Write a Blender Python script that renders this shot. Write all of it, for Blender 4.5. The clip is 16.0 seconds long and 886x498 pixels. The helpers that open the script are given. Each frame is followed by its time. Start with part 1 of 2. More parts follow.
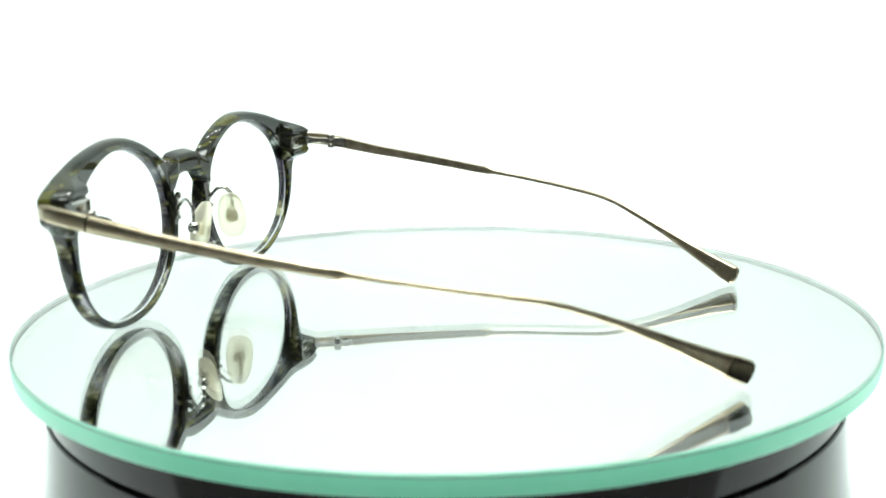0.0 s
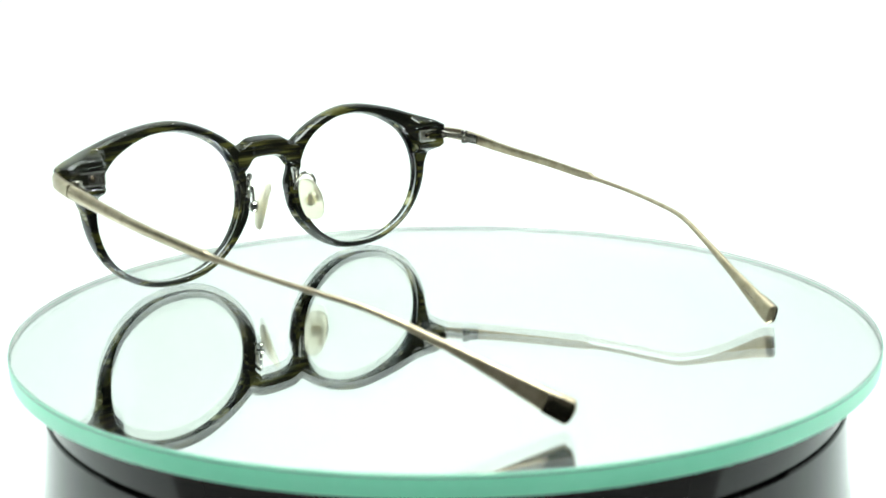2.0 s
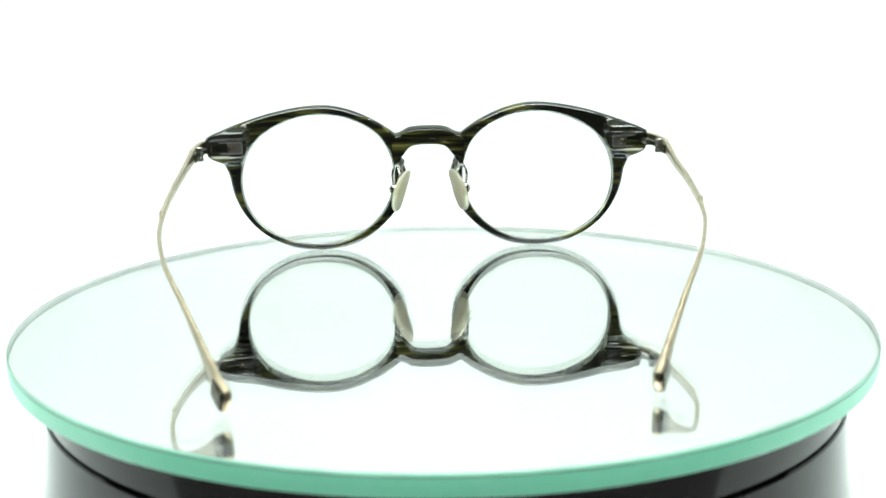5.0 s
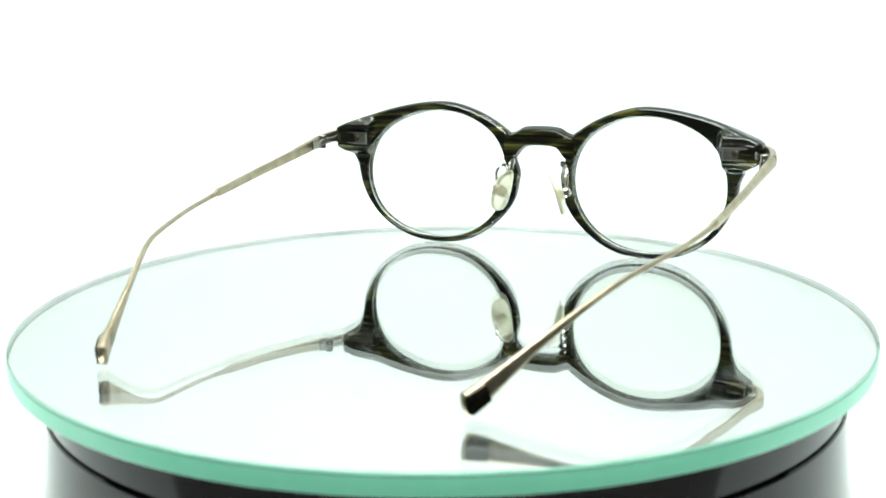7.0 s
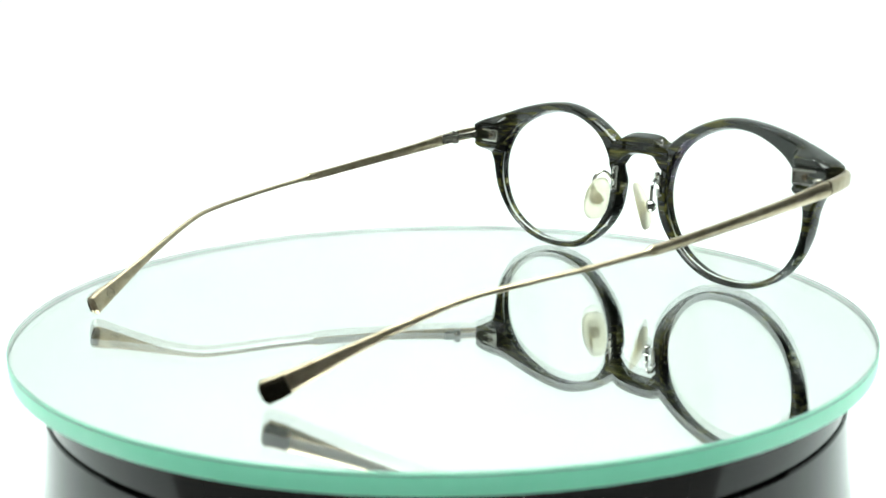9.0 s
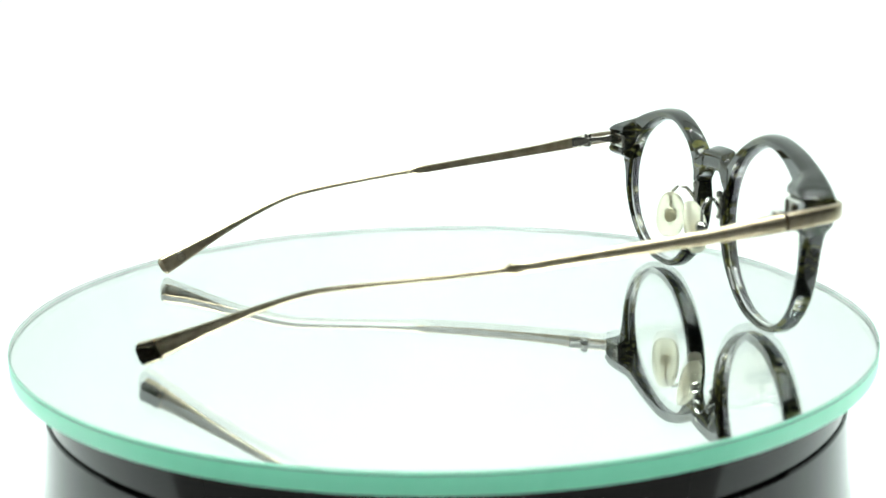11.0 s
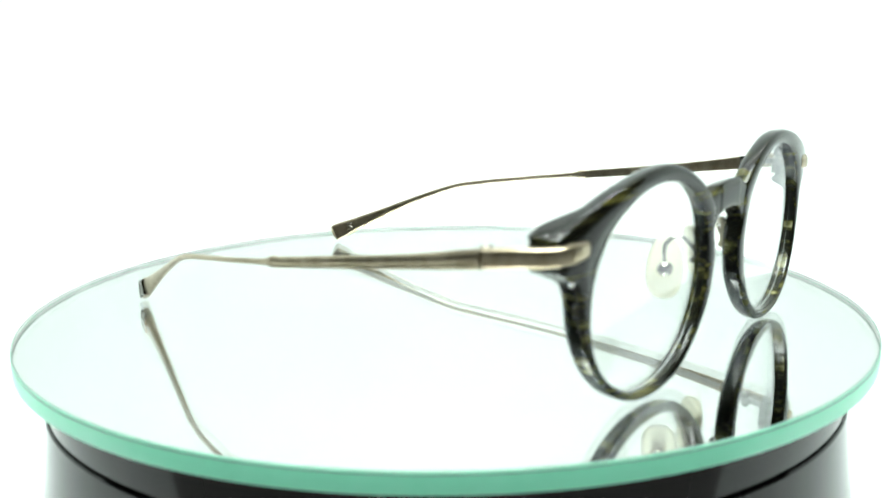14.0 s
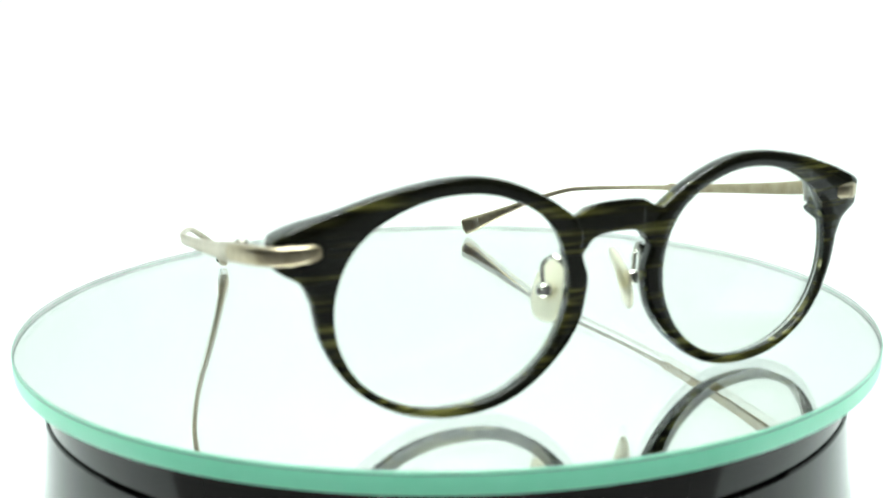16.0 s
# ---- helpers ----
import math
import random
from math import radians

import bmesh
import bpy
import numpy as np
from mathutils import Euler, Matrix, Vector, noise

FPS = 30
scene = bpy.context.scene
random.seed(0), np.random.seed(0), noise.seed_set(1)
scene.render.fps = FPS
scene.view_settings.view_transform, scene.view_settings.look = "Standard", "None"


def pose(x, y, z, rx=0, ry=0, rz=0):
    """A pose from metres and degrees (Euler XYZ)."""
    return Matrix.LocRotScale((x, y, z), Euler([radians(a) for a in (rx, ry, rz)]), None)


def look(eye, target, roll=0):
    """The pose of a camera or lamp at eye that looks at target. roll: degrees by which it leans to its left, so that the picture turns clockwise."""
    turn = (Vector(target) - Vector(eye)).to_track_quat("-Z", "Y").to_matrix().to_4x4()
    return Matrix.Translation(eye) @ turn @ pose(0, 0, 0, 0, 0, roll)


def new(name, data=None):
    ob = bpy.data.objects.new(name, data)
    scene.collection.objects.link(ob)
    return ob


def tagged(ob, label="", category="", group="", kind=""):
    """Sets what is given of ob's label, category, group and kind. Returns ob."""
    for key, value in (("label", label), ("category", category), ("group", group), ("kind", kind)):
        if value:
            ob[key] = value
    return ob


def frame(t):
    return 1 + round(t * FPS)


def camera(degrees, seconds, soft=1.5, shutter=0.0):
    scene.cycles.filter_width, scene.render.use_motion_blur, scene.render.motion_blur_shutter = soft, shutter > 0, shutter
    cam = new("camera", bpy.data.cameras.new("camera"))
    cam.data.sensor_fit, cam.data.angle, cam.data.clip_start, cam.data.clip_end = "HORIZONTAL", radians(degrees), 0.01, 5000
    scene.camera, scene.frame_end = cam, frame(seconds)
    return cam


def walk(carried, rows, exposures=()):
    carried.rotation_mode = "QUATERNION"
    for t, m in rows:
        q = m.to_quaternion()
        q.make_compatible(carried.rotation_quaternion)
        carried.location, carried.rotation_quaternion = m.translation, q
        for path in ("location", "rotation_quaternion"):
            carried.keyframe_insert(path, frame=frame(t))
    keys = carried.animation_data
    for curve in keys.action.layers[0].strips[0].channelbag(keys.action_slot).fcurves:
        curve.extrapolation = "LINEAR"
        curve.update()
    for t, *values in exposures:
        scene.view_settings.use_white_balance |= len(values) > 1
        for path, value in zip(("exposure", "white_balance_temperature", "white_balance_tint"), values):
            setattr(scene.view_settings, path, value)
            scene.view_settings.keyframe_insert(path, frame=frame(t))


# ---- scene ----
# Units: metres. The plan of the spectacles is written in millimetres: u to the wearer's right,
# v from the front towards the tips of the temples, z above the glass plate.
MM = 0.001
TOP = 0.058                     # height of the glass plate's upper face above the sheet
DISC = 0.107                    # radius of the glass plate
GLASS = 0.0044                  # thickness of the glass plate
TURN0, RATE = 4.427, -14.2357   # degrees at the start, degrees a second

cam = camera(43.574, 16.0, soft=1.6)
cam.data.dof.use_dof, cam.data.dof.focus_distance, cam.data.dof.aperture_fstop = True, 0.335, 21.0
EYE = Vector((0.0, -0.280626, TOP + 0.076795))
AHEAD = Vector((-0.0012407, 0.976655, -0.2148101))
walk(cam, [(0, look(EYE, EYE + AHEAD, -0.676)), (16.0, look(EYE, EYE + AHEAD, -0.676))])

# ---------------------------------------------------------------- light
world = bpy.data.worlds.new("world")
scene.world = world
world.use_nodes = True
world.node_tree.nodes["Background"].inputs[0].default_value = (0.75, 0.9, 0.9, 1)
world.node_tree.nodes["Background"].inputs[1].default_value = 0.05
scene.view_settings.exposure = 0.0


def area_lamp(name, m, w, h, power, color):
    data = bpy.data.lights.new(name, "AREA")
    data.shape, data.size, data.size_y, data.energy, data.color = "RECTANGLE", w, h, power, color
    data.spread = radians(155)
    ob = new(name, data)
    ob.matrix_world = m
    return ob


area_lamp("tent_light", look((0, -0.13, 0.70), (0, -0.13, 0)), 0.56, 0.38, 7.25, (0.898, 1.0, 0.952))


# ---------------------------------------------------------------- materials
def material(name, color=(0.8, 0.8, 0.8), rough=0.5, metal=0.0, **more):
    m = bpy.data.materials.new(name)
    m.use_nodes = True
    b = m.node_tree.nodes["Principled BSDF"]
    b.inputs["Base Color"].default_value = (*color, 1)
    b.inputs["Roughness"].default_value = rough
    b.inputs["Metallic"].default_value = metal
    for key, value in more.items():
        b.inputs[key.replace("_", " ")].default_value = value
    return m


def node(m, kind, **values):
    n = m.node_tree.nodes.new(kind)
    for key, value in values.items():
        n.inputs[key.replace("_", " ")].default_value = value
    return n


def link(m, a, out, b, to):
    m.node_tree.links.new(a.outputs[out], b.inputs[to])


def ramp(m, stops):
    n = m.node_tree.nodes.new("ShaderNodeValToRGB")
    while len(n.color_ramp.elements) < len(stops):
        n.color_ramp.elements.new(0.5)
    for e, (at, c) in zip(n.color_ramp.elements, stops):
        e.position, e.color = at, (*c, 1)
    return n


def coords(m, scale=(1, 1, 1), turn=(0, 0, 0)):
    c, p = m.node_tree.nodes.new("ShaderNodeTexCoord"), m.node_tree.nodes.new("ShaderNodeMapping")
    p.inputs["Scale"].default_value = scale
    p.inputs["Rotation"].default_value = [radians(a) for a in turn]
    link(m, c, "Object", p, "Vector")
    return p


def noisy(m, mapping, scale, detail=3.0, rough=0.5):
    n = node(m, "ShaderNodeTexNoise", Scale=scale, Detail=detail, Roughness=rough)
    link(m, mapping, "Vector", n, "Vector")
    return n


def bumped(m, source, out, strength, distance):
    b = node(m, "ShaderNodeBump", Strength=strength, Distance=distance)
    link(m, source, out, b, "Height")
    link(m, b, "Normal", m.node_tree.nodes["Principled BSDF"], "Normal")


def paper_material():
    m = material("white_paper", (0.865, 0.885, 0.882), 0.75)
    n = noisy(m, coords(m), 9.0, 2)
    r = ramp(m, [(0.3, (0.832, 0.868, 0.856)), (0.7, (0.842, 0.876, 0.864))])
    link(m, n, "Fac", r, "Fac")
    link(m, r, "Color", m.node_tree.nodes["Principled BSDF"], "Base Color")
    return m


def edge_acetate_material():
    """The cut edge of the sheet: dark blocks, olive and pale horn flecks."""
    m = material("acetate_edge", (0.02, 0.02, 0.01), 0.05, 0.0, IOR=1.55)
    b = m.node_tree.nodes["Principled BSDF"]
    blocks = noisy(m, coords(m, (150, 120, 260), (0, 3, 0)), 1.0, 3.0, 0.6)
    r = ramp(m, [(0.49, (0.008, 0.009, 0.006)), (0.56, (0.026, 0.026, 0.010)), (0.62, (0.12, 0.118, 0.04)), (0.71, (0.48, 0.46, 0.28))])
    link(m, blocks, "Fac", r, "Fac")
    link(m, r, "Color", b, "Base Color")
    return m


def acetate_material():
    """Dark acetate with long olive streaks and a few cream flecks, polished."""
    m = material("streaked_acetate", (0.02, 0.02, 0.01), 0.045, 0.0, IOR=1.44, Specular_IOR_Level=0.32)
    b = m.node_tree.nodes["Principled BSDF"]
    streaks = noisy(m, coords(m, (36, 170, 640), (0, 3, 0)), 1.0, 3.0, 0.55)
    clouds = noisy(m, coords(m, (48, 80, 110)), 1.0, 1.0)
    add = m.node_tree.nodes.new("ShaderNodeMath")
    add.operation = "MULTIPLY_ADD"
    add.inputs[1].default_value = 0.65
    link(m, clouds, "Fac", add, 0)
    link(m, streaks, "Fac", add, 2)
    r = ramp(m, [(0.78, (0.007, 0.0072, 0.004)), (0.87, (0.020, 0.019, 0.007)), (0.94, (0.048, 0.046, 0.012)),
                 (1.0, (0.115, 0.11, 0.03))])
    link(m, add, 0, r, "Fac")
    link(m, r, "Color", b, "Base Color")
    fine = noisy(m, coords(m), 900.0, 2)
    bumped(m, fine, "Fac", 0.02, 0.0001)
    return m


def back_acetate_material():
    """The inner sheet of the front: near black and polished, with olive patches drawn out into streaks."""
    m = material("slate_acetate", (0.012, 0.014, 0.012), 0.04, 0.0, IOR=1.5)
    streaks = noisy(m, coords(m, (34, 170, 560), (0, 3, 0)), 1.0, 3.0, 0.55)
    clouds = noisy(m, coords(m, (55, 80, 95)), 1.0, 1.0)
    add = m.node_tree.nodes.new("ShaderNodeMath")
    add.operation = "MULTIPLY_ADD"
    add.inputs[1].default_value = 0.71
    link(m, clouds, "Fac", add, 0)
    link(m, streaks, "Fac", add, 2)
    r = ramp(m, [(0.86, (0.007, 0.0075, 0.005)), (0.95, (0.024, 0.024, 0.009)), (1.0, (0.066, 0.064, 0.016))])
    link(m, add, 0, r, "Fac")
    link(m, r, "Color", m.node_tree.nodes["Principled BSDF"], "Base Color")
    return m


def gold_material(name, light, dark, rough):
    m = material(name, light, rough, 1.0)
    b = m.node_tree.nodes["Principled BSDF"]
    n = noisy(m, coords(m), 320.0, 5, 0.65)
    r = ramp(m, [(0.3, dark), (0.6, light)])
    link(m, n, "Fac", r, "Fac")
    link(m, r, "Color", b, "Base Color")
    brushed = noisy(m, coords(m, (1, 0.12, 1)), 2600.0, 2)
    bumped(m, brushed, "Fac", 0.10, 0.0001)
    return m


def lens_material():
    """Coated lens: clear, with a faint violet reflection."""
    m = material("coated_lens", (0.995, 1.0, 0.995), 0.0, 0.0, Transmission_Weight=1.0, IOR=1.38)
    m.node_tree.nodes["Principled BSDF"].inputs["Specular Tint"].default_value = (0.72, 0.45, 1.0, 1)
    return m


def edge_material():
    """Ground edge of green float glass: light passes through it as well as off it."""
    m = material("green_glass_edge", (0.27, 0.94, 0.63), 0.3, Specular_IOR_Level=0.9)
    t = node(m, "ShaderNodeBsdfTranslucent", Color=(0.27, 0.94, 0.63, 1))
    n = noisy(m, coords(m), 300.0, 3)
    r = ramp(m, [(0.3, (0.27, 0.93, 0.63)), (0.7, (0.30, 0.95, 0.66))])
    link(m, n, "Fac", r, "Fac")
    link(m, r, "Color", t, "Color")
    link(m, r, "Color", m.node_tree.nodes["Principled BSDF"], "Base Color")
    mix = node(m, "ShaderNodeMixShader", Fac=0.04)
    link(m, m.node_tree.nodes["Principled BSDF"], "BSDF", mix, 1)
    link(m, t, "BSDF", mix, 2)
    link(m, mix, "Shader", m.node_tree.nodes["Material Output"], "Surface")
    return m


PAPER = paper_material()
ACETATE = acetate_material()
ACETATE_EDGE = edge_acetate_material()
ACETATE_BACK = back_acetate_material()
GOLD = gold_material("antique_gold", (0.48, 0.405, 0.29), (0.35, 0.285, 0.19), 0.31)
# on the tip facets this dark base imitates a mirrored dark room; also the rivets' metal
DARK_GOLD = gold_material("dark_polished_gold", (0.13, 0.105, 0.075), (0.09, 0.072, 0.05), 0.08)
STEEL = material("hinge_steel", (0.55, 0.54, 0.50), 0.18, 1.0)
HINGE = material("hinge_bronze", (0.33, 0.31, 0.28), 0.24, 1.0)
LENS = lens_material()
PAD = material("cream_silicone", (1.0, 0.965, 0.80), 0.3, 0.0, Transmission_Weight=0.8, IOR=1.22)
PAD_CORE = material("pad_core", (0.93, 0.87, 0.64), 0.3, 0.0, Transmission_Weight=0.6, IOR=1.3)
CLEAR = material("plate_glass", (0.993, 1.0, 0.996), 0.0, 0.0, Transmission_Weight=1.0, IOR=1.5)
MIRROR = material("silvering", (0.955, 0.965, 0.945), 0.01, 1.0)
EDGE = edge_material()
ARRIS = material("ground_arris", (0.25, 0.37, 0.32), 0.45)
# opaque white in place of backdrop light coming through the ground edge
LIT_EDGE = material("painted_lit_edge", (0.98, 0.985, 0.98), 0.5)
BEVEL = material("lens_bevel", (0.55, 0.58, 0.57), 0.25, 0.0, Transmission_Weight=0.3, IOR=1.4)
TABLE = material("grey_table", (0.24, 0.24, 0.235), 0.6)
BLACK = material("black_gloss_plastic", (0.010, 0.008, 0.008), 0.08, 0.0, Specular_IOR_Level=0.22)
GROOVE = material("black_groove", (0.004, 0.004, 0.004), 0.7)


# ---------------------------------------------------------------- mesh helpers
def mesh_of(bm, name, mat, smooth=True, angle=40):
    bmesh.ops.recalc_face_normals(bm, faces=bm.faces)
    me = bpy.data.meshes.new(name)
    bm.to_mesh(me)
    bm.free()
    me.materials.append(mat)
    if smooth:
        me.shade_smooth()
        me.set_sharp_from_angle(angle=radians(angle))
    return me


def part(name, bm, mat, parent, label="", angle=40):
    ob = new(name, mesh_of(bm, name, mat, True, angle))
    ob.parent = parent
    if label:
        ob["label"] = label
    return ob


def loft(bm, rings, closed=False, caps=True):
    """Joins rings of equal length, each a list of points, with quads."""
    made = [[bm.verts.new(p) for p in ring] for ring in rings]
    pairs = list(zip(made, made[1:] + made[:1])) if closed else list(zip(made, made[1:]))
    for a, b in pairs:
        n = len(a)
        for i in range(n):
            bm.faces.new((a[i], a[(i + 1) % n], b[(i + 1) % n], b[i]))
    if caps and not closed:
        bm.faces.new(made[0][::-1])
        bm.faces.new(made[-1])
    return bm


def spline(points, steps):
    """Catmull-Rom curve through the points (tuples of any length)."""
    p = [np.array(q, float) for q in points]
    p = [2 * p[0] - p[1]] + p + [2 * p[-1] - p[-2]]
    out = []
    for a, b, c, d in zip(p, p[1:], p[2:], p[3:]):
        for k in range(steps):
            t = k / steps
            out.append(0.5 * (2 * b + (c - a) * t + (2 * a - 5 * b + 4 * c - d) * t * t + (3 * b - a - 3 * c + d) * t ** 3))
    out.append(p[-2])
    return out


def oval(n, power):
    """Unit superellipse."""
    out = []
    for k in range(n):
        a = 2 * math.pi * (k + 0.5) / n
        c, s = math.cos(a), math.sin(a)
        out.append((math.copysign(abs(c) ** (2 / power), c), math.copysign(abs(s) ** (2 / power), s)))
    return out


def bar(bm, rows, steps=6, sides=16, power=2.6, section=None):
    """A bar along rows of (x, y, z, thickness, height), in millimetres: the height stands upright."""
    pts = spline(rows, steps)
    rings = []
    for i, q in enumerate(pts):
        along = Vector(pts[min(i + 1, len(pts) - 1)][:3] - pts[max(i - 1, 0)][:3]).normalized()
        side = along.cross(Vector((0, 0, 1))).normalized()
        up = side.cross(along)
        rings.append([(Vector(q[:3]) + side * (a * q[3] / 2) + up * (b * q[4] / 2)) * MM for a, b in section or oval(sides, power)])
    return loft(bm, rings)


def bevelled(s):
    """Section with a flat outer face between two wide bevels; s turns it to the outer side."""
    half = [(-1.0, 0.0), (-1.0, 0.62), (-0.85, 0.88), (-0.5, 1.0), (0.3, 1.0), (0.42, 0.95), (0.93, 0.46), (1.0, 0.36)]
    return [(-s * a, b) for a, b in half] + [(-s * a, -b) for a, b in half[:0:-1]]


def rounded(s):
    """Section with a flat outer face and soft round edges; s turns it to the outer side."""
    half = [(-1.0, 0.0), (-1.0, 0.62), (-0.85, 0.88), (-0.5, 1.0), (0.1, 1.0), (0.4, 0.97), (0.65, 0.89), (0.84, 0.77), (0.96, 0.62), (1.0, 0.45)]
    return [(-s * a, b) for a, b in half] + [(-s * a, -b) for a, b in half[:0:-1]]


def wire(bm, points, radius, steps=6, sides=8):
    """A round wire through points in millimetres."""
    pts = [Vector(q) for q in spline(points, steps)]
    side = None
    rings = []
    for i, q in enumerate(pts):
        along = (pts[min(i + 1, len(pts) - 1)] - pts[max(i - 1, 0)]).normalized()
        side = along.orthogonal().normalized() if side is None else (side - along * side.dot(along)).normalized()
        up = along.cross(side)
        rings.append([(q + (side * math.cos(a) + up * math.sin(a)) * radius) * MM
                      for a in (2 * math.pi * k / sides for k in range(sides))])
    return loft(bm, rings)


def turned(bm, rows, n=128):
    """A solid turned round the z axis from rows of (radius, z) in metres."""
    rings = [[(r * math.cos(2 * math.pi * k / n), r * math.sin(2 * math.pi * k / n), z) for k in range(n)] for r, z in rows]
    return loft(bm, rings)


def block(bm, centre, size, bevel=0.2, turn=0.0):
    """A bevelled box in millimetres, turned about z by degrees."""
    made = bmesh.ops.create_cube(bm, size=1.0)
    m = Matrix.Translation(Vector(centre) * MM) @ Matrix.Rotation(radians(turn), 4, "Z") @ Matrix.Diagonal((*(Vector(size) * MM), 1))
    bmesh.ops.transform(bm, matrix=m, verts=made["verts"])
    edges = list({e for v in made["verts"] for e in v.link_edges})
    bmesh.ops.bevel(bm, geom=edges, offset=bevel * MM, segments=2, affect="EDGES")
    return bm


def rod(bm, centre, axis, radius, length, n=20, bevel=0.15):
    """A short round rod in millimetres with softened ends."""
    axis = Vector(axis).normalized()
    side = axis.orthogonal().normalized()
    up = axis.cross(side)
    h = length / 2
    rows = ((radius - bevel, -h), (radius, -h + bevel), (radius, h - bevel), (radius - bevel, h))
    rings = [[(Vector(centre) + axis * d + (side * math.cos(2 * math.pi * k / n) + up * math.sin(2 * math.pi * k / n)) * r) * MM
              for k in range(n)] for r, d in rows]
    return loft(bm, rings)


def ball(bm, centre, radii):
    made = bmesh.ops.create_uvsphere(bm, u_segments=20, v_segments=12, radius=1.0)
    bmesh.ops.transform(bm, matrix=Matrix.Translation(Vector(centre) * MM) @ Matrix.Diagonal((*(Vector(radii) * MM), 1)), verts=made["verts"])
    return bm


def smooth_step(a, b, x):
    t = min(1.0, max(0.0, (x - a) / (b - a)))
    return t * t * (3 - 2 * t)


# ---------------------------------------------------------------- the photo tent
def build_tent():
    bm = bmesh.new()
    prof = [(-0.111, 0.0), (0.0, 0.0), (0.15, 0.0), (0.30, 0.0)]
    prof += [(0.30 + 0.2 * math.sin(a), 0.2 - 0.2 * math.cos(a)) for a in (radians(7.5 * k) for k in range(1, 13))]
    prof += [(0.50, 0.45), (0.50, 0.75)]
    inner, outer = [], []
    for k, (y, z) in enumerate(prof):
        (y0, z0), (y1, z1) = prof[max(k - 1, 0)], prof[min(k + 1, len(prof) - 1)]
        d = math.hypot(y1 - y0, z1 - z0)
        inner.append((y, z))
        outer.append((y + 0.003 * (z1 - z0) / d, z - 0.003 * (y1 - y0) / d))
    loop = inner + outer[::-1]
    loft(bm, [[(x, y, z) for y, z in loop] for x in (-0.55, 0.55)])
    ob = new("backdrop", mesh_of(bm, "backdrop", PAPER))
    tagged(ob, "seamless white paper sweep under and behind the turntable", "backdrop", kind="structure")
    # Unseen table, added; its grey is raised to bounce light onto the plate's edge.
    bm = bmesh.new()
    block(bm, (0, 0, -24), (2600, 2600, 40), 2)
    tagged(new("floor", mesh_of(bm, "floor", TABLE)), "plain grey table top under the paper, added out of view", "table top", kind="structure")
    for name, x in (("wall_left", -0.557), ("wall_right", 0.557)):
        bm = bmesh.new()
        block(bm, (x * 1000, 290, 380), (8, 420, 760), 1)
        tagged(new(name, mesh_of(bm, name, PAPER)), "plain white side wall of the light tent", "wall", kind="structure")
    bm = bmesh.new()
    block(bm, (0, 80, 766), (1120, 840, 8), 1)
    tagged(new("ceiling", mesh_of(bm, "ceiling", PAPER)), "plain white top of the light tent", "ceiling", kind="structure")


def build_lights():
    """Rows of bare diodes under the top of the tent."""
    glow = bpy.data.materials.new("diode_glow")
    glow.use_nodes = True
    b = glow.node_tree.nodes["Principled BSDF"]
    b.inputs["Emission Color"].default_value = (0.95, 1.0, 0.99, 1)
    b.inputs["Emission Strength"].default_value = 240.0
    board = material("strip_board", (0.8, 0.8, 0.78), 0.5)
    for y in (-0.30, 0.31):
        strip = new("light_strip")
        tagged(strip, "white light strip with a row of small diodes", "light", "light strips")
        strip.location = (0, y, 0.7455)
        bm = bmesh.new()
        block(bm, (0, 0, 8), (900, 22, 18), 1)
        part("board", bm, board, strip)
        for k in range(21):
            bm = bmesh.new()
            block(bm, (-400 + 40 * k, 0, -2), (9, 9, 3), 0.6)
            part("diode", bm, glow, strip)


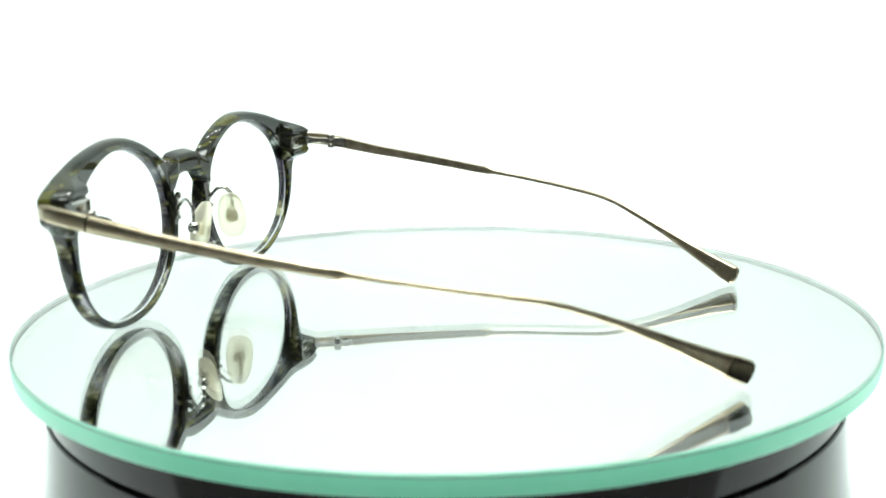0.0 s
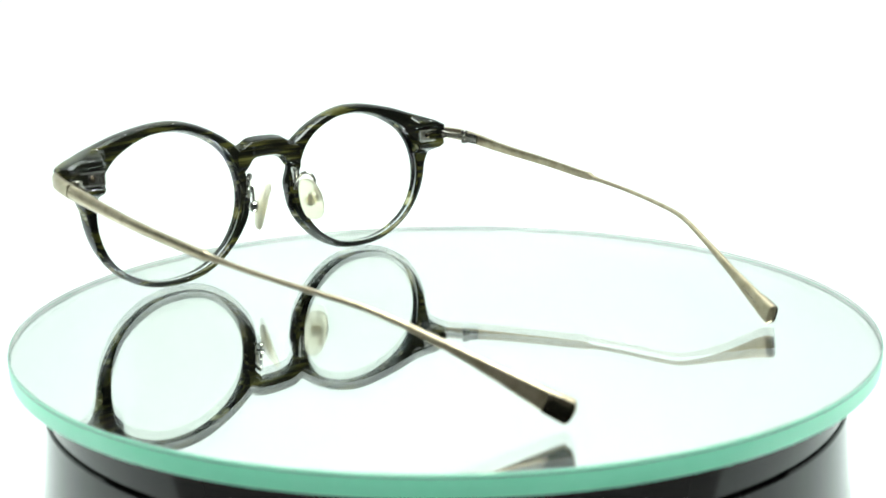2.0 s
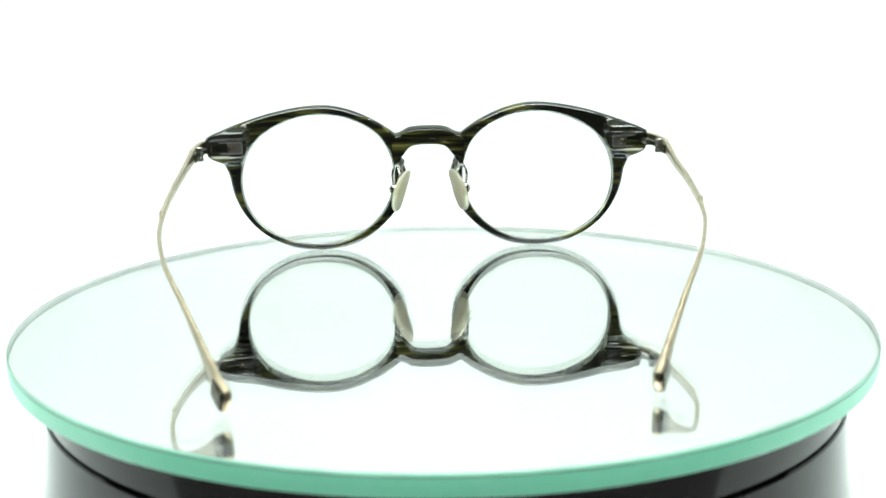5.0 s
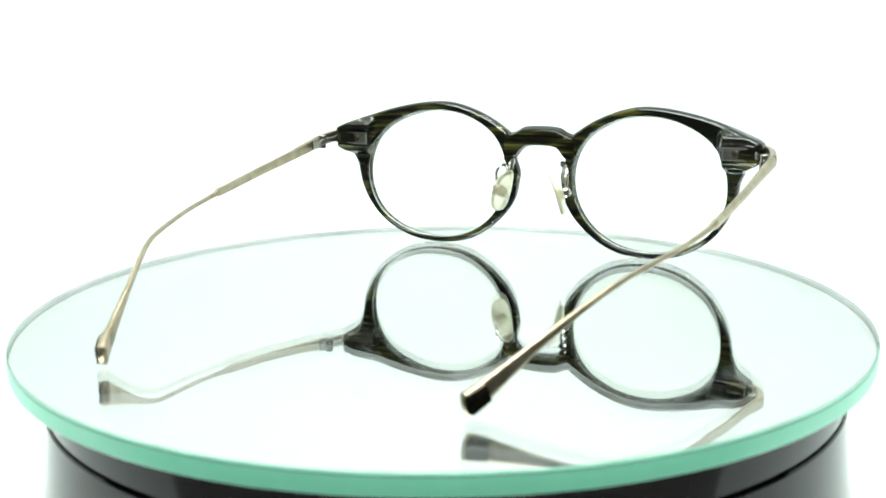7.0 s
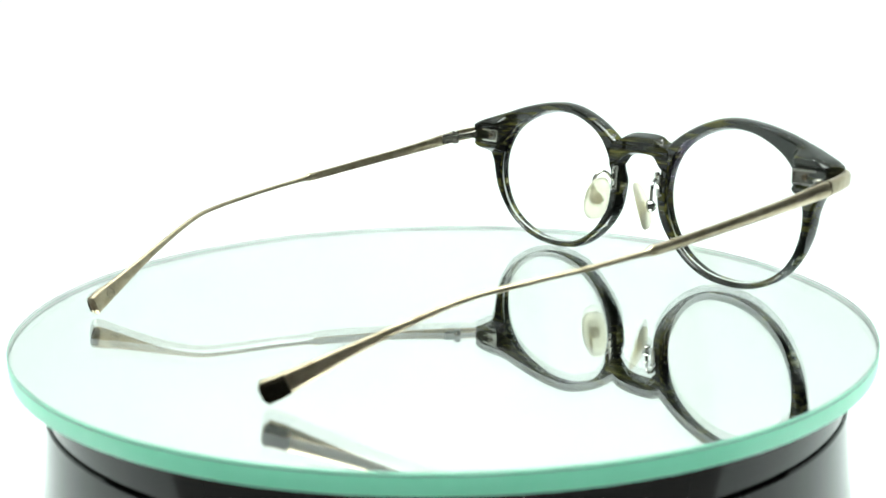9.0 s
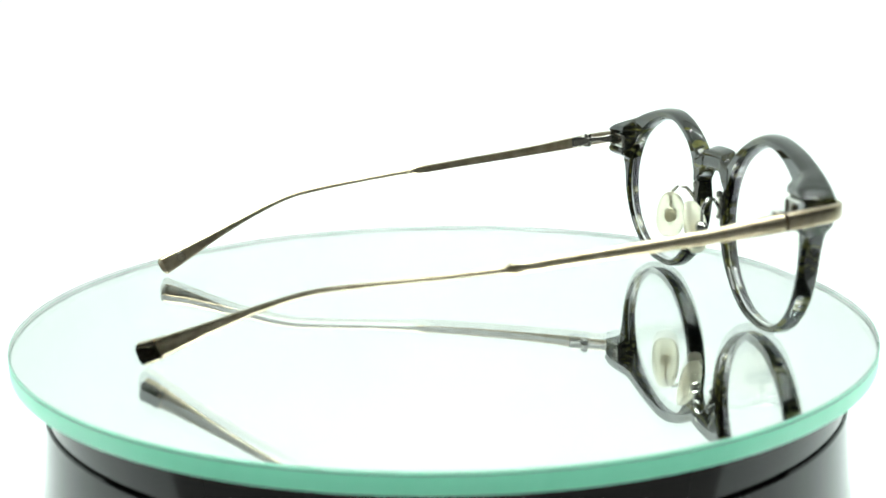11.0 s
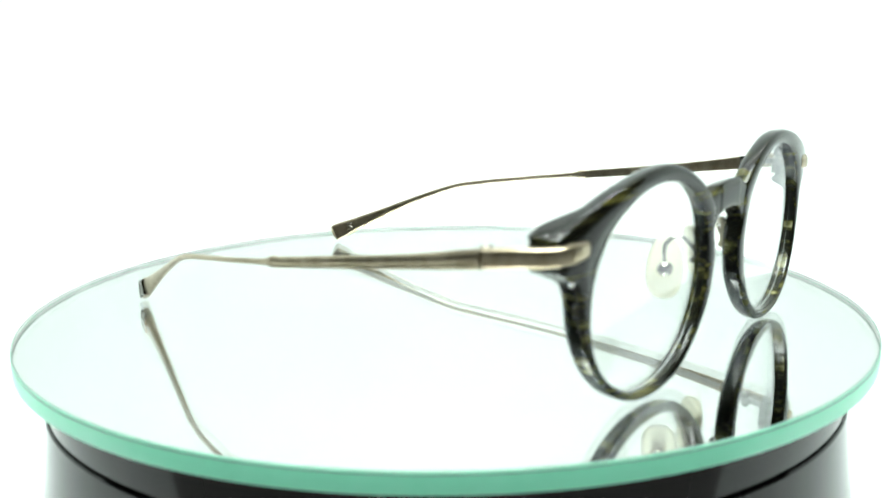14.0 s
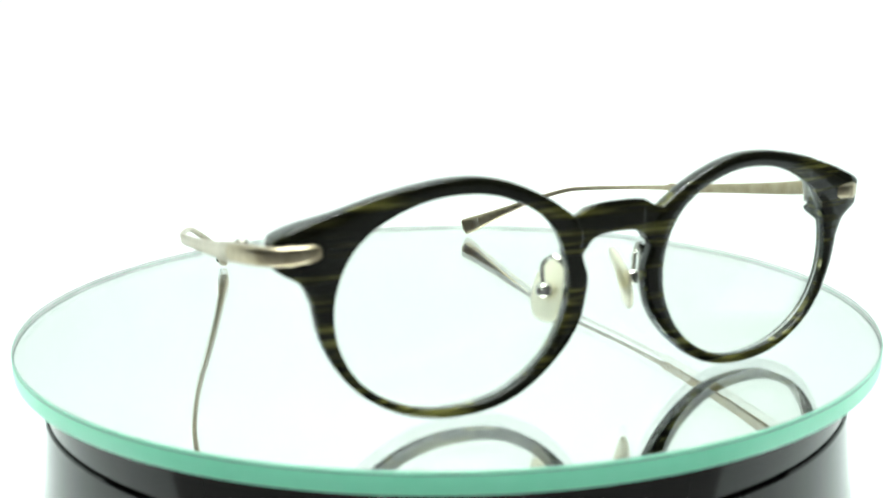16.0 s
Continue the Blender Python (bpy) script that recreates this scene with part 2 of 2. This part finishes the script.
# ---------------------------------------------------------------- the turntable
def build_turntable():
    table = new("turntable")
    tagged(table, "black glossy turntable with a green-edged mirror glass plate", "turntable")
    r = DISC * 0.935
    under = TOP - GLASS
    bm = bmesh.new()
    low = DISC * 0.972
    turned(bm, [(low - 0.004, 0.0), (low - 0.0006, 0.0004), (low, 0.001), (r + 0.0005, under - 0.0117), (r + 0.0001, under - 0.0113), (r - 0.003, under - 0.0112)])
    part("base", bm, BLACK, table)
    bm = bmesh.new()
    turned(bm, [(r - 0.0012, under - 0.0118), (r - 0.0012, under - 0.0104)])
    part("groove", bm, GROOVE, table)
    bm = bmesh.new()
    turned(bm, [(r - 0.003, under - 0.0110), (r - 0.0004, under - 0.0109), (r, under - 0.0105), (r, under - 0.0008), (r - 0.0008, under - 0.0001)])
    part("upper_ring", bm, BLACK, table)
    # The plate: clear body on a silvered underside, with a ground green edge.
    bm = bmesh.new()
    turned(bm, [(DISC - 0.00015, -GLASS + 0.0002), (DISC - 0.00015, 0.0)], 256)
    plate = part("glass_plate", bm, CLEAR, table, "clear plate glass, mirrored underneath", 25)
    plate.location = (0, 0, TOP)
    # side wall painted white, as if lit through from outside
    plate.data.materials.append(LIT_EDGE)
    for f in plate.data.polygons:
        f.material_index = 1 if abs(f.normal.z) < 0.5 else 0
    bm = bmesh.new()
    n = 256
    rows = [(DISC - 0.0001, -0.00005), (DISC - 0.00005, -0.0001), (DISC, -0.0004), (DISC, -GLASS + 0.0003), (DISC - 0.00004, -GLASS), (DISC - 0.0001, -GLASS)]
    loft(bm, [[(q * math.cos(2 * math.pi * k / n), q * math.sin(2 * math.pi * k / n), z) for k in range(n)] for q, z in rows], closed=True)
    part("ground_edge", bm, EDGE, plate, "green ground glass edge")
    bm = bmesh.new()
    rows = [(DISC - 0.0005, 0.00003), (DISC - 0.00015, -0.0001), (DISC + 0.00002, -0.0004), (DISC + 0.00003, -0.0007), (DISC - 0.00012, -0.0007), (DISC - 0.0003, -0.0003)]
    loft(bm, [[(q * math.cos(2 * math.pi * k / n), q * math.sin(2 * math.pi * k / n), z) for k in range(n)] for q, z in rows], closed=True)
    part("arris", bm, ARRIS, plate, "grey ground arris")
    bm = bmesh.new()
    turned(bm, [(DISC - 0.00016, -GLASS - 0.0001), (DISC - 0.00016, -GLASS + 0.00012)], 256)
    part("silvering", bm, MIRROR, plate, "mirror silvering")
    return plate


# ---------------------------------------------------------------- the spectacles
CENTRE = 0.6                       # the front's middle, in u
LENS_U, LENS_Z = 35.0, 23.0        # middle of a lens opening, from the front's middle


def front_depth(u, z):
    """The front's middle surface: curved across the face, leaning forward at the top."""
    return -6.9 - 0.028 * z + 0.0006 * u * u + 9.0e-8 * u ** 4


def polar(table, angle):
    """Smooth closed curve through rows of (degrees, radius)."""
    n = len(table)
    angle = (angle + 180) % 360 - 180
    i = max([k for k in range(n) if table[k][0] <= angle], default=-1)
    at = lambda k: (table[k % n][0] + 360 * (k // n), table[k % n][1])
    (x0, y0), (x1, y1), (x2, y2), (x3, y3) = (at(i + k) for k in (-1, 0, 1, 2))
    t = (angle - x1) / (x2 - x1)
    s1, s2 = (y2 - y0) / (x2 - x0) * (x2 - x1), (y3 - y1) / (x3 - x1) * (x2 - x1)
    return (2 * t ** 3 - 3 * t * t + 1) * y1 + (t ** 3 - 2 * t * t + t) * s1 + (3 * t * t - 2 * t ** 3) * y2 + (t ** 3 - t * t) * s2


# 0 degrees points to the temple, 90 up, 180 to the nose.
OPENING = [(-150, 23.0), (-120, 21.6), (-90, 20.7), (-60, 21.7), (-30, 23.6), (0, 24.1), (30, 23.4), (60, 21.2), (90, 20.5), (120, 21.6), (150, 23.7), (180, 24.0)]
OUTLINE = [(-165, 27.4), (-142, 25.3), (-120, 24.0), (-90, 22.85), (-60, 23.7), (-35, 25.2), (-9, 26.9), (3.5, 27.8), (7.5, 28.7), (11.2, 30.1), (12.8, 31.7),
           (13.8, 33.6), (14.8, 35.0), (18, 36.0), (22.4, 37.1), (24.4, 36.4), (31.4, 32.9), (42.5, 28.8), (56.7, 25.7), (70, 24.1), (84, 23.5), (98, 23.6), (114, 24.1),
           (128, 25.1), (143, 27.0), (151, 28.4), (157, 28.8), (167.5, 27.4), (177, 28.1), (184, 27.8)]


def rim(bm, s):
    """One rim with its end piece; s is +1 for the wearer's right."""
    rings = []
    for k in range(840):
        a = -180 + 360 * k / 840
        ca, sa = math.cos(radians(a)), math.sin(radians(a))
        r0, r1 = polar(OPENING, a), polar(OUTLINE, a)
        w = r1 - r0

        def at(q, d):
            u, z = LENS_U + (r0 + q) * ca, LENS_Z + (r0 + q) * sa
            return u, z, front_depth(u, z) + d

        def back(q):
            u, z, _ = at(q, 0)
            lips = smooth_step(36.6, 37.3, z) + 1 - smooth_step(31.2, 32.0, z)
            inside = smooth_step(28.2, 30.6, z) * (1 - smooth_step(38.4, 41.4, z))
            return 1.8 + smooth_step(55.5, 58.0, u) * inside * (2.3 + 0.9 * lips)

        # the opening narrows a little towards the front above and at the nose; the outer back edge is rounded over
        lip = 0.5 + 0.5 * math.cos(radians(a - 110))
        prof = [(0.15 - 0.5 * lip, -1.3), (0.15, back(0) - 0.8), (0.27, back(0) - 0.3), (0.5, back(0.5))]
        prof += [(0.5 + (w - 1.75) * j / 16, back(0.5 + (w - 1.75) * j / 16)) for j in range(1, 17)]
        b = back(w - 1.25)
        prof += [(w - 0.75, b - 0.22), (w - 0.36, b - 0.75), (w - 0.04, b - 1.7), (w, -1.5), (w - 0.12, -2.05), (w - 0.4, -2.4), (w - 0.8, -2.53), (w * 0.6, -2.64), (w * 0.4 - 0.2 * lip, -2.62), (0.5 - 0.65 * lip, -2.45),
                 (0.25 - 0.65 * lip, -2.25), (0.12 - 0.6 * lip, -1.9)]
        ring = []
        for q, d in prof:
            u, z, v = at(q, d)
            ring.append(Vector((-(CENTRE + s * u), v, z)) * MM)
        rings.append(ring)
    loft(bm, rings, closed=True)


def bridge(bm):
    rows = [(-11.5, 28.4, 36.4), (-9.2, 29.4, 36.9), (-7.9, 30.4, 37.5), (-7.0, 31.6, 38.0), (-6.2, 32.5, 38.35), (-5.0, 33.2, 38.6), (-3, 33.6, 38.8), (0, 33.7, 38.85)]
    rows += [(-u, lo, hi) for u, lo, hi in rows[-2::-1]]
    rings = []
    for u, lo, hi in spline(rows, 3):
        z, h = (lo + hi) / 2, (hi - lo) / 2
        proud = 0.5 * (1 - smooth_step(5.4, 6.2, abs(u)))
        ring = []
        for a, b in oval(48, 6.0):
            fore = (1 - a) / 2                       # 1 on the front face, 0 on the back
            lift = (0.75 * fore - 0.45 * (1 - fore) if b > 0 else -0.95 * fore) * abs(b)
            y = front_depth(u, z + b * h) + a * 2.15 - 0.35 * proud - 0.2
            ring.append(Vector((-(CENTRE + u), y, z + b * h + lift)) * MM)
        rings.append(ring)
    loft(bm, rings)


def lens(bm, s):
    rings = []
    for face in (0, 1):
        for j in range(7):
            f = (j / 6 if face == 0 else 1 - j / 6)
            f = max(f, 0.02)
            ring = []
            for k in range(96):
                a = -180 + 360 * k / 96
                r = (polar(OPENING, a) + 0.25) * f
                u, z = LENS_U + r * math.cos(radians(a)), LENS_Z + r * math.sin(radians(a))
                ring.append(Vector((-(CENTRE + s * u), front_depth(u, z) - 1.1 * (1 - f * f) - 0.5 + 1.3 * face, z)) * MM)
            rings.append(ring)
    loft(bm, rings)


def temple_rows(s):
    """Arm, thin tail and tip of a temple; the wearer's right one is bent in a little more."""
    if s > 0:
        return [(73.7, 7.5, 33.6, 2.1, 3.7), (73.4, 13, 32.75, 2.0, 3.5), (72.4, 24, 30.9, 1.7, 2.9), (71.2, 42, 28.4, 1.5, 2.5), (69.3, 60, 25.8, 1.5, 2.3)], \
               [(69.4, 59.4, 25.9, 1.5, 2.2), (69.0, 61.5, 25.7, 1.8, 2.5), (68.4, 64.5, 25.2, 1.35, 1.4), (65.8, 77, 23.6, 1.2, 1.15), (61.0, 92, 21.5, 1.15, 1.2), (57.2, 101.5, 19.6, 1.2, 1.3),
                (52.3, 111, 15.8, 1.3, 1.6), (46.6, 122, 10.6, 1.5, 2.5), (42.2, 131, 6.1, 1.9, 4.1), (40.6, 134.3, 4.5, 2.2, 4.8)], \
               [(40.8, 134.1, 4.6, 2.2, 4.8), (39.8, 136.0, 3.7, 2.3, 5.1), (38.7, 138.1, 2.85, 2.2, 5.3)]
    return [(71.5, 8.8, 33.2, 2.1, 3.7), (71.6, 14, 32.35, 2.0, 3.5), (71.8, 26, 30.4, 1.7, 2.9), (71.9, 43, 28.0, 1.5, 2.5), (71.2, 62, 25.5, 1.5, 2.3)], \
           [(71.2, 61.4, 25.6, 1.5, 2.2), (71.0, 63.7, 25.4, 1.8, 2.5), (70.6, 66.7, 25.0, 1.35, 1.4), (68.8, 81, 23.2, 1.2, 1.15), (65.2, 97, 21.0, 1.15, 1.2), (62.4, 105.5, 19.3, 1.2, 1.3),
            (57.8, 116, 15.3, 1.3, 1.6), (53.4, 126, 10.7, 1.5, 2.5), (49.5, 135, 6.3, 1.9, 4.1), (48.2, 138.2, 4.8, 2.2, 4.8)], \
           [(48.4, 138.0, 4.9, 2.2, 4.8), (47.5, 139.8, 4.1, 2.3, 5.1), (46.3, 141.9, 3.05, 2.2, 5.3)]


def end_rows(s):
    """The metal end piece from the front of the rim round the corner to the joint."""
    if s > 0:
        return [(62.2, -6.3, 35.0, 1.0, 1.6), (62.3, -6.6, 35.0, 1.6, 2.3), (62.6, -6.75, 35.0, 1.95, 2.85), (63.2, -6.8, 34.95, 2.1, 3.15), (64.3, -6.85, 34.93, 2.1, 3.3), (66, -6.8, 34.9, 2.1, 3.35), (69, -6.0, 34.8, 2.1, 3.5), (71.1, -3.7, 34.6, 2.1, 3.6),
                (72.4, -0.2, 34.4, 2.1, 3.7), (73.2, 3.5, 34.1, 2.1, 3.7), (73.7, 7.1, 33.7, 2.1, 3.7)]
    return [(61.0, -5.7, 35.1, 1.0, 1.6), (61.1, -5.95, 35.1, 1.6, 2.3), (61.4, -6.1, 35.1, 1.95, 2.85), (62.0, -6.1, 35.05, 2.1, 3.15), (63.0, -6.15, 35.03, 2.1, 3.3), (64.5, -6.1, 35.0, 2.1, 3.35), (67.3, -4.9, 34.9, 2.1, 3.5), (69.2, -2.7, 34.7, 2.1, 3.6),
            (70.4, 0.4, 34.4, 2.1, 3.7), (71.1, 4.4, 33.9, 2.1, 3.7), (71.5, 8.4, 33.3, 2.1, 3.7)]


def mirrored(s, rows):
    return [(-s * q[0], *q[1:]) for q in rows]


def build_spectacles():
    thing = new("eyeglasses")
    tagged(thing, "round dark olive acetate eyeglasses with thin antique gold temples", "eyeglasses")
    bm = bmesh.new()
    for s in (1, -1):
        rim(bm, s)
    bridge(bm)
    front = part("frame_front", bm, ACETATE, thing, "dark olive streaked acetate frame front", 50)
    front.data.materials.append(ACETATE_EDGE)
    front.data.materials.append(ACETATE_BACK)
    across, around = 32, 840              # faces of a rim: across its section, and round it
    for f in front.data.polygons:
        degrees = 360 * (f.index // across % around) / around - 180
        if 12 < degrees < 168 and f.index < 2 * across * around and f.index % across in (21, 22, 23):
            f.material_index = 2
        elif f.index < 2 * across * around and f.index % across in (0, 21, 22, 23, 31):
            f.material_index = 1
        elif f.index < 2 * across * around and f.index % across in range(2, 21):
            f.material_index = 2
    for s in (1, -1):
        c = s * CENTRE
        bm = bmesh.new()
        lens(bm, s)
        glass = part("lens", bm, LENS, thing, "clear coated lens with a violet sheen")
        glass.visible_shadow = False
        bm = bmesh.new()
        rings = []
        for k in range(120):
            a = -180 + 3 * k
            ring = []
            for q, d in ((0.4, -0.5), (0.1, -0.3), (0.08, 0.5), (0.4, 0.75)):
                r = polar(OPENING, a) + q
                u, z = LENS_U + r * math.cos(radians(a)), LENS_Z + r * math.sin(radians(a))
                ring.append(Vector((-(CENTRE + s * u), front_depth(u, z) + d, z)) * MM)
            rings.append(ring)
        loft(bm, rings, closed=True)
        part("bevel", bm, BEVEL, glass, "bright ground lens edge")
        # metal end piece wrapped round the corner of the front
        bm = bmesh.new()
        bar(bm, mirrored(s, end_rows(s)), 6, section=rounded(s))
        piece = part("end_piece", bm, GOLD, thing, "antique gold metal end piece")
        bm = bmesh.new()
        bar(bm, mirrored(s, [(*q[:3], q[3] + 0.3, q[4] + 0.3) for q in spline(end_rows(s), 6)[31:35]]), 2, section=rounded(s))
        part("collar", bm, GOLD, piece, "raised gold collar")
        # hinge: plate, rivet, leaf, barrel
        o = 0.0 if s > 0 else -0.9
        bm = bmesh.new()
        block(bm, (-s * (61.6 + c), -0.5, 34.3), (7.4, 0.9, 3.8), 0.25)
        hinge = part("hinge", bm, HINGE, thing, "small metal hinge with a riveted plate")
        for z in (36.0, 32.6):
            bm = bmesh.new()
            block(bm, (-s * (61.6 + c), 0.1, z), (7.4, 0.6, 0.55), 0.12)
            part("rail", bm, STEEL, hinge, "bright steel rail")
        bm = bmesh.new()
        block(bm, (-s * (58.1 + c), 0.1, 34.3), (0.5, 0.6, 3.4), 0.12)
        part("rail", bm, STEEL, hinge, "bright steel rail")
        bm = bmesh.new()
        rod(bm, (-s * (61.4 + c), 0.05, 34.3), (0, 1, 0), 0.85, 0.6)
        rod(bm, (-s * (61.4 + c), 0.3, 34.3), (0, 1, 0), 0.35, 0.5, 6)
        part("rivet", bm, DARK_GOLD, hinge)
        bm = bmesh.new()
        bar(bm, mirrored(s, [(64.5 + c, -0.3, 34.2, 0.9, 3.2), (67.5 + c, 0.4, 34.1, 0.9, 3.0), (69.4 + c + o, 3.0, 34.0, 0.9, 1.8), (70.4 + c + o, 6.5, 33.8, 0.9, 1.8), (71.3 + c + o, 10.5, 33.2, 0.9, 3.2), (71.5 + c + o, 13, 32.9, 0.5, 2.8)]), 5, 12, 4)
        part("leaf", bm, HINGE, hinge)
        for dz, h in ((-1.45, 1.3), (0.0, 1.4), (1.45, 1.3)):
            bm = bmesh.new()
            rod(bm, (-s * (70.9 + c + o), 8.0, 33.6 + dz), (0, 0, 1), 1.2, h)
            part("knuckle", bm, HINGE, hinge)
        # temple
        arm, tail, cap = temple_rows(s)
        bm = bmesh.new()
        bar(bm, mirrored(s, arm), 8, section=bevelled(s))
        temple = part("temple", bm, GOLD, thing, "slim antique gold metal temple")
        bm = bmesh.new()
        bar(bm, mirrored(s, tail), 8, 16, 2.6)
        part("temple_tail", bm, GOLD, temple)
        bm = bmesh.new()
        end = Vector(cap[-1][:3]) - Vector(cap[-2][:3])
        last = [(*(Vector(cap[-1][:3]) + end.normalized() * d), cap[-1][3] - 1.6 * d, cap[-1][4] - 0.7 * d - 2.4 * d * d) for d in (0.3, 0.6, 0.85, 1.0)]
        fine = [tuple(p + (q - p) * f for p, q in zip(cap[-2], cap[-1])) for f in (0.4, 0.7, 0.88)]
        cap = cap[:-1] + fine + cap[-1:]
        bar(bm, mirrored(s, cap + last), 4, 24, 3.4)
        tip = part("temple_tip", bm, GOLD, temple, "flared gold temple tip")
        bm = bmesh.new()
        out = end.cross(Vector((0, 0, 1))).normalized()
        out = out if out.x > 0 else -out
        bar(bm, mirrored(s, [(*(Vector(q[:3]) + out * 0.95), 0.9, q[4] - 0.7) for q in cap] + [(*(Vector(cap[-1][:3]) + end.normalized() * d + out * 0.9), 0.8 - 0.7 * d, cap[-1][4] - 0.7 - 0.7 * d - 2.4 * d * d) for d in (0.3, 0.6, 0.8)]), 4, 24, 5)
        # the dark surroundings it would mirror are put into the base colour
        part("facet", bm, DARK_GOLD, tip, "polished facet with a dark reflection in its colour")
        # engraving on the inner face near the tip
        a, b = Vector(tail[-1][:3]), Vector(tail[-3][:3])
        along = (b - a).normalized()
        side = along.cross(Vector((0, 0, 1))).normalized()
        side = side if side.x < 0 else -side
        up = along.cross(side) if along.cross(side).z > 0 else side.cross(along)
        bm = bmesh.new()
        if s < 0:
            mid = a + along * 1.2 + side * 1.0
            wire(bm, mirrored(s, [tuple(mid + along * 1.25 * math.cos(k * math.pi / 6) + up * 1.25 * math.sin(k * math.pi / 6)) for k in range(13)]), 0.1, 2, 6)
            wire(bm, mirrored(s, [tuple(mid + along * 0.8 - up * 0.5), tuple(mid - along * 0.1 + up * 0.4), tuple(mid - along * 0.8 - up * 0.2)]), 0.1, 3, 6)
        else:
            for k in range(5):
                mid = a + along * (0.5 + 1.5 * k) + side * (1.02 - 0.06 * k)
                wire(bm, mirrored(s, [tuple(mid), tuple(mid + along * 1.1)]), 0.14, 1, 6)
        part("engraving", bm, HINGE, temple, "small dark engraved mark")
        # nose pad
        bm = bmesh.new()
        top, low = Vector((7.3 + c, 1.7, 26.9)), Vector((11.4 + c, 0.7, 13.7))
        mid, along = (top + low) / 2, (top - low).normalized()
        wide = (Vector((0.42, 0.9, 0)) - along * along.dot(Vector((0.42, 0.9, 0)))).normalized()
        thick = along.cross(wide)
        half = (top - low).length / 2
        rings = []
        for j in range(15):
            p = -math.pi / 2 + math.pi * (0.03 + 0.94 * j / 14)
            h, w = math.sin(p), math.cos(p) ** 0.7
            rings.append([])
            for a, b in oval(24, 2.4):
                q = mid + along * (half * h) + wide * (a * w * (3.85 - 0.5 * h)) + thick * (b * w * 1.3 + 0.8 * h * h)
                rings[-1].append(Vector((-s * q.x, q.y, q.z)) * MM)
        loft(bm, rings)
        pad = part("nose_pad", bm, PAD, thing, "translucent cream silicone nose pad")
        bm = bmesh.new()
        q = mid - along * 0.6
        rod(bm, (-s * q.x, q.y, q.z), (-s * thick.x, thick.y, thick.z), 1.7, 1.9)
        part("pad_core", bm, PAD_CORE, pad)
        out = thick if thick.x > 0 else -thick
        e = q + out * 1.9
        bm = bmesh.new()
        ball(bm, (-s * e.x, e.y, e.z), (1.75, 1.75, 1.75))
        block(bm, (-s * (e.x + out.x * 0.2), e.y + out.y * 0.2, e.z), (1.9, 2.2, 2.3), 0.45, -s * math.degrees(math.atan2(out.y, out.x)))
        rod(bm, (-s * (e.x + out.x * 0.6), e.y + out.y * 0.6, e.z), (-s * out.x, out.y, out.z), 0.75, 2.4)
        part("pad_screw", bm, STEEL, pad)
        bm = bmesh.new()
        wire(bm, mirrored(s, [(9.0 + c, -5.6, 24.2), (9.3 + c, -4.6, 25.6), (10.0 + c, -3.2, 27.2), (10.8 + c, -1.4, 27.5), (11.6 + c, 0.3, 25.6), (e.x + 0.3, e.y, 22.6), (e.x, e.y, e.z)]), 0.48)
        part("pad_arm", bm, STEEL, pad)
        bm = bmesh.new()
        block(bm, (-s * (8.9 + c), -5.6, 25.2), (1.5, 1.3, 6.4), 0.3)
        block(bm, (-s * (8.3 + c), -5.3, 28.3), (1.3, 1.6, 1.8), 0.3)
        block(bm, (-s * (9.4 + c), -5.0, 22.6), (1.4, 1.4, 1.2), 0.3)
        part("pad_mount", bm, STEEL, pad)
    return thing


build_tent()
build_lights()
plate = build_turntable()
spectacles = build_spectacles()


# ---------------------------------------------------------------- movement
def motions():
    """The plate turns steadily and carries the spectacles round."""
    u = Vector((0.3356, 0.942, 0))
    place = Vector((-0.579 * DISC, 0.198 * DISC, 0))
    facing = math.degrees(math.atan2(-u.y, -u.x))
    off_centre = Vector((0.00023, -0.0006, 0))     # the plate lies a little off the axis
    carried, turning = [], []
    for k in range(65):
        t = 0.25 * k
        turn = TURN0 + RATE * t
        spot = Matrix.Rotation(radians(turn), 3, "Z") @ place
        carried.append((t, pose(spot.x, spot.y, TOP, 0, 0, facing + turn)))
        shift = Matrix.Rotation(radians(RATE * t), 3, "Z") @ off_centre
        turning.append((t, pose(shift.x, shift.y, TOP, 0, 0, turn)))
    walk(spectacles, carried)
    walk(plate, turning)


motions()
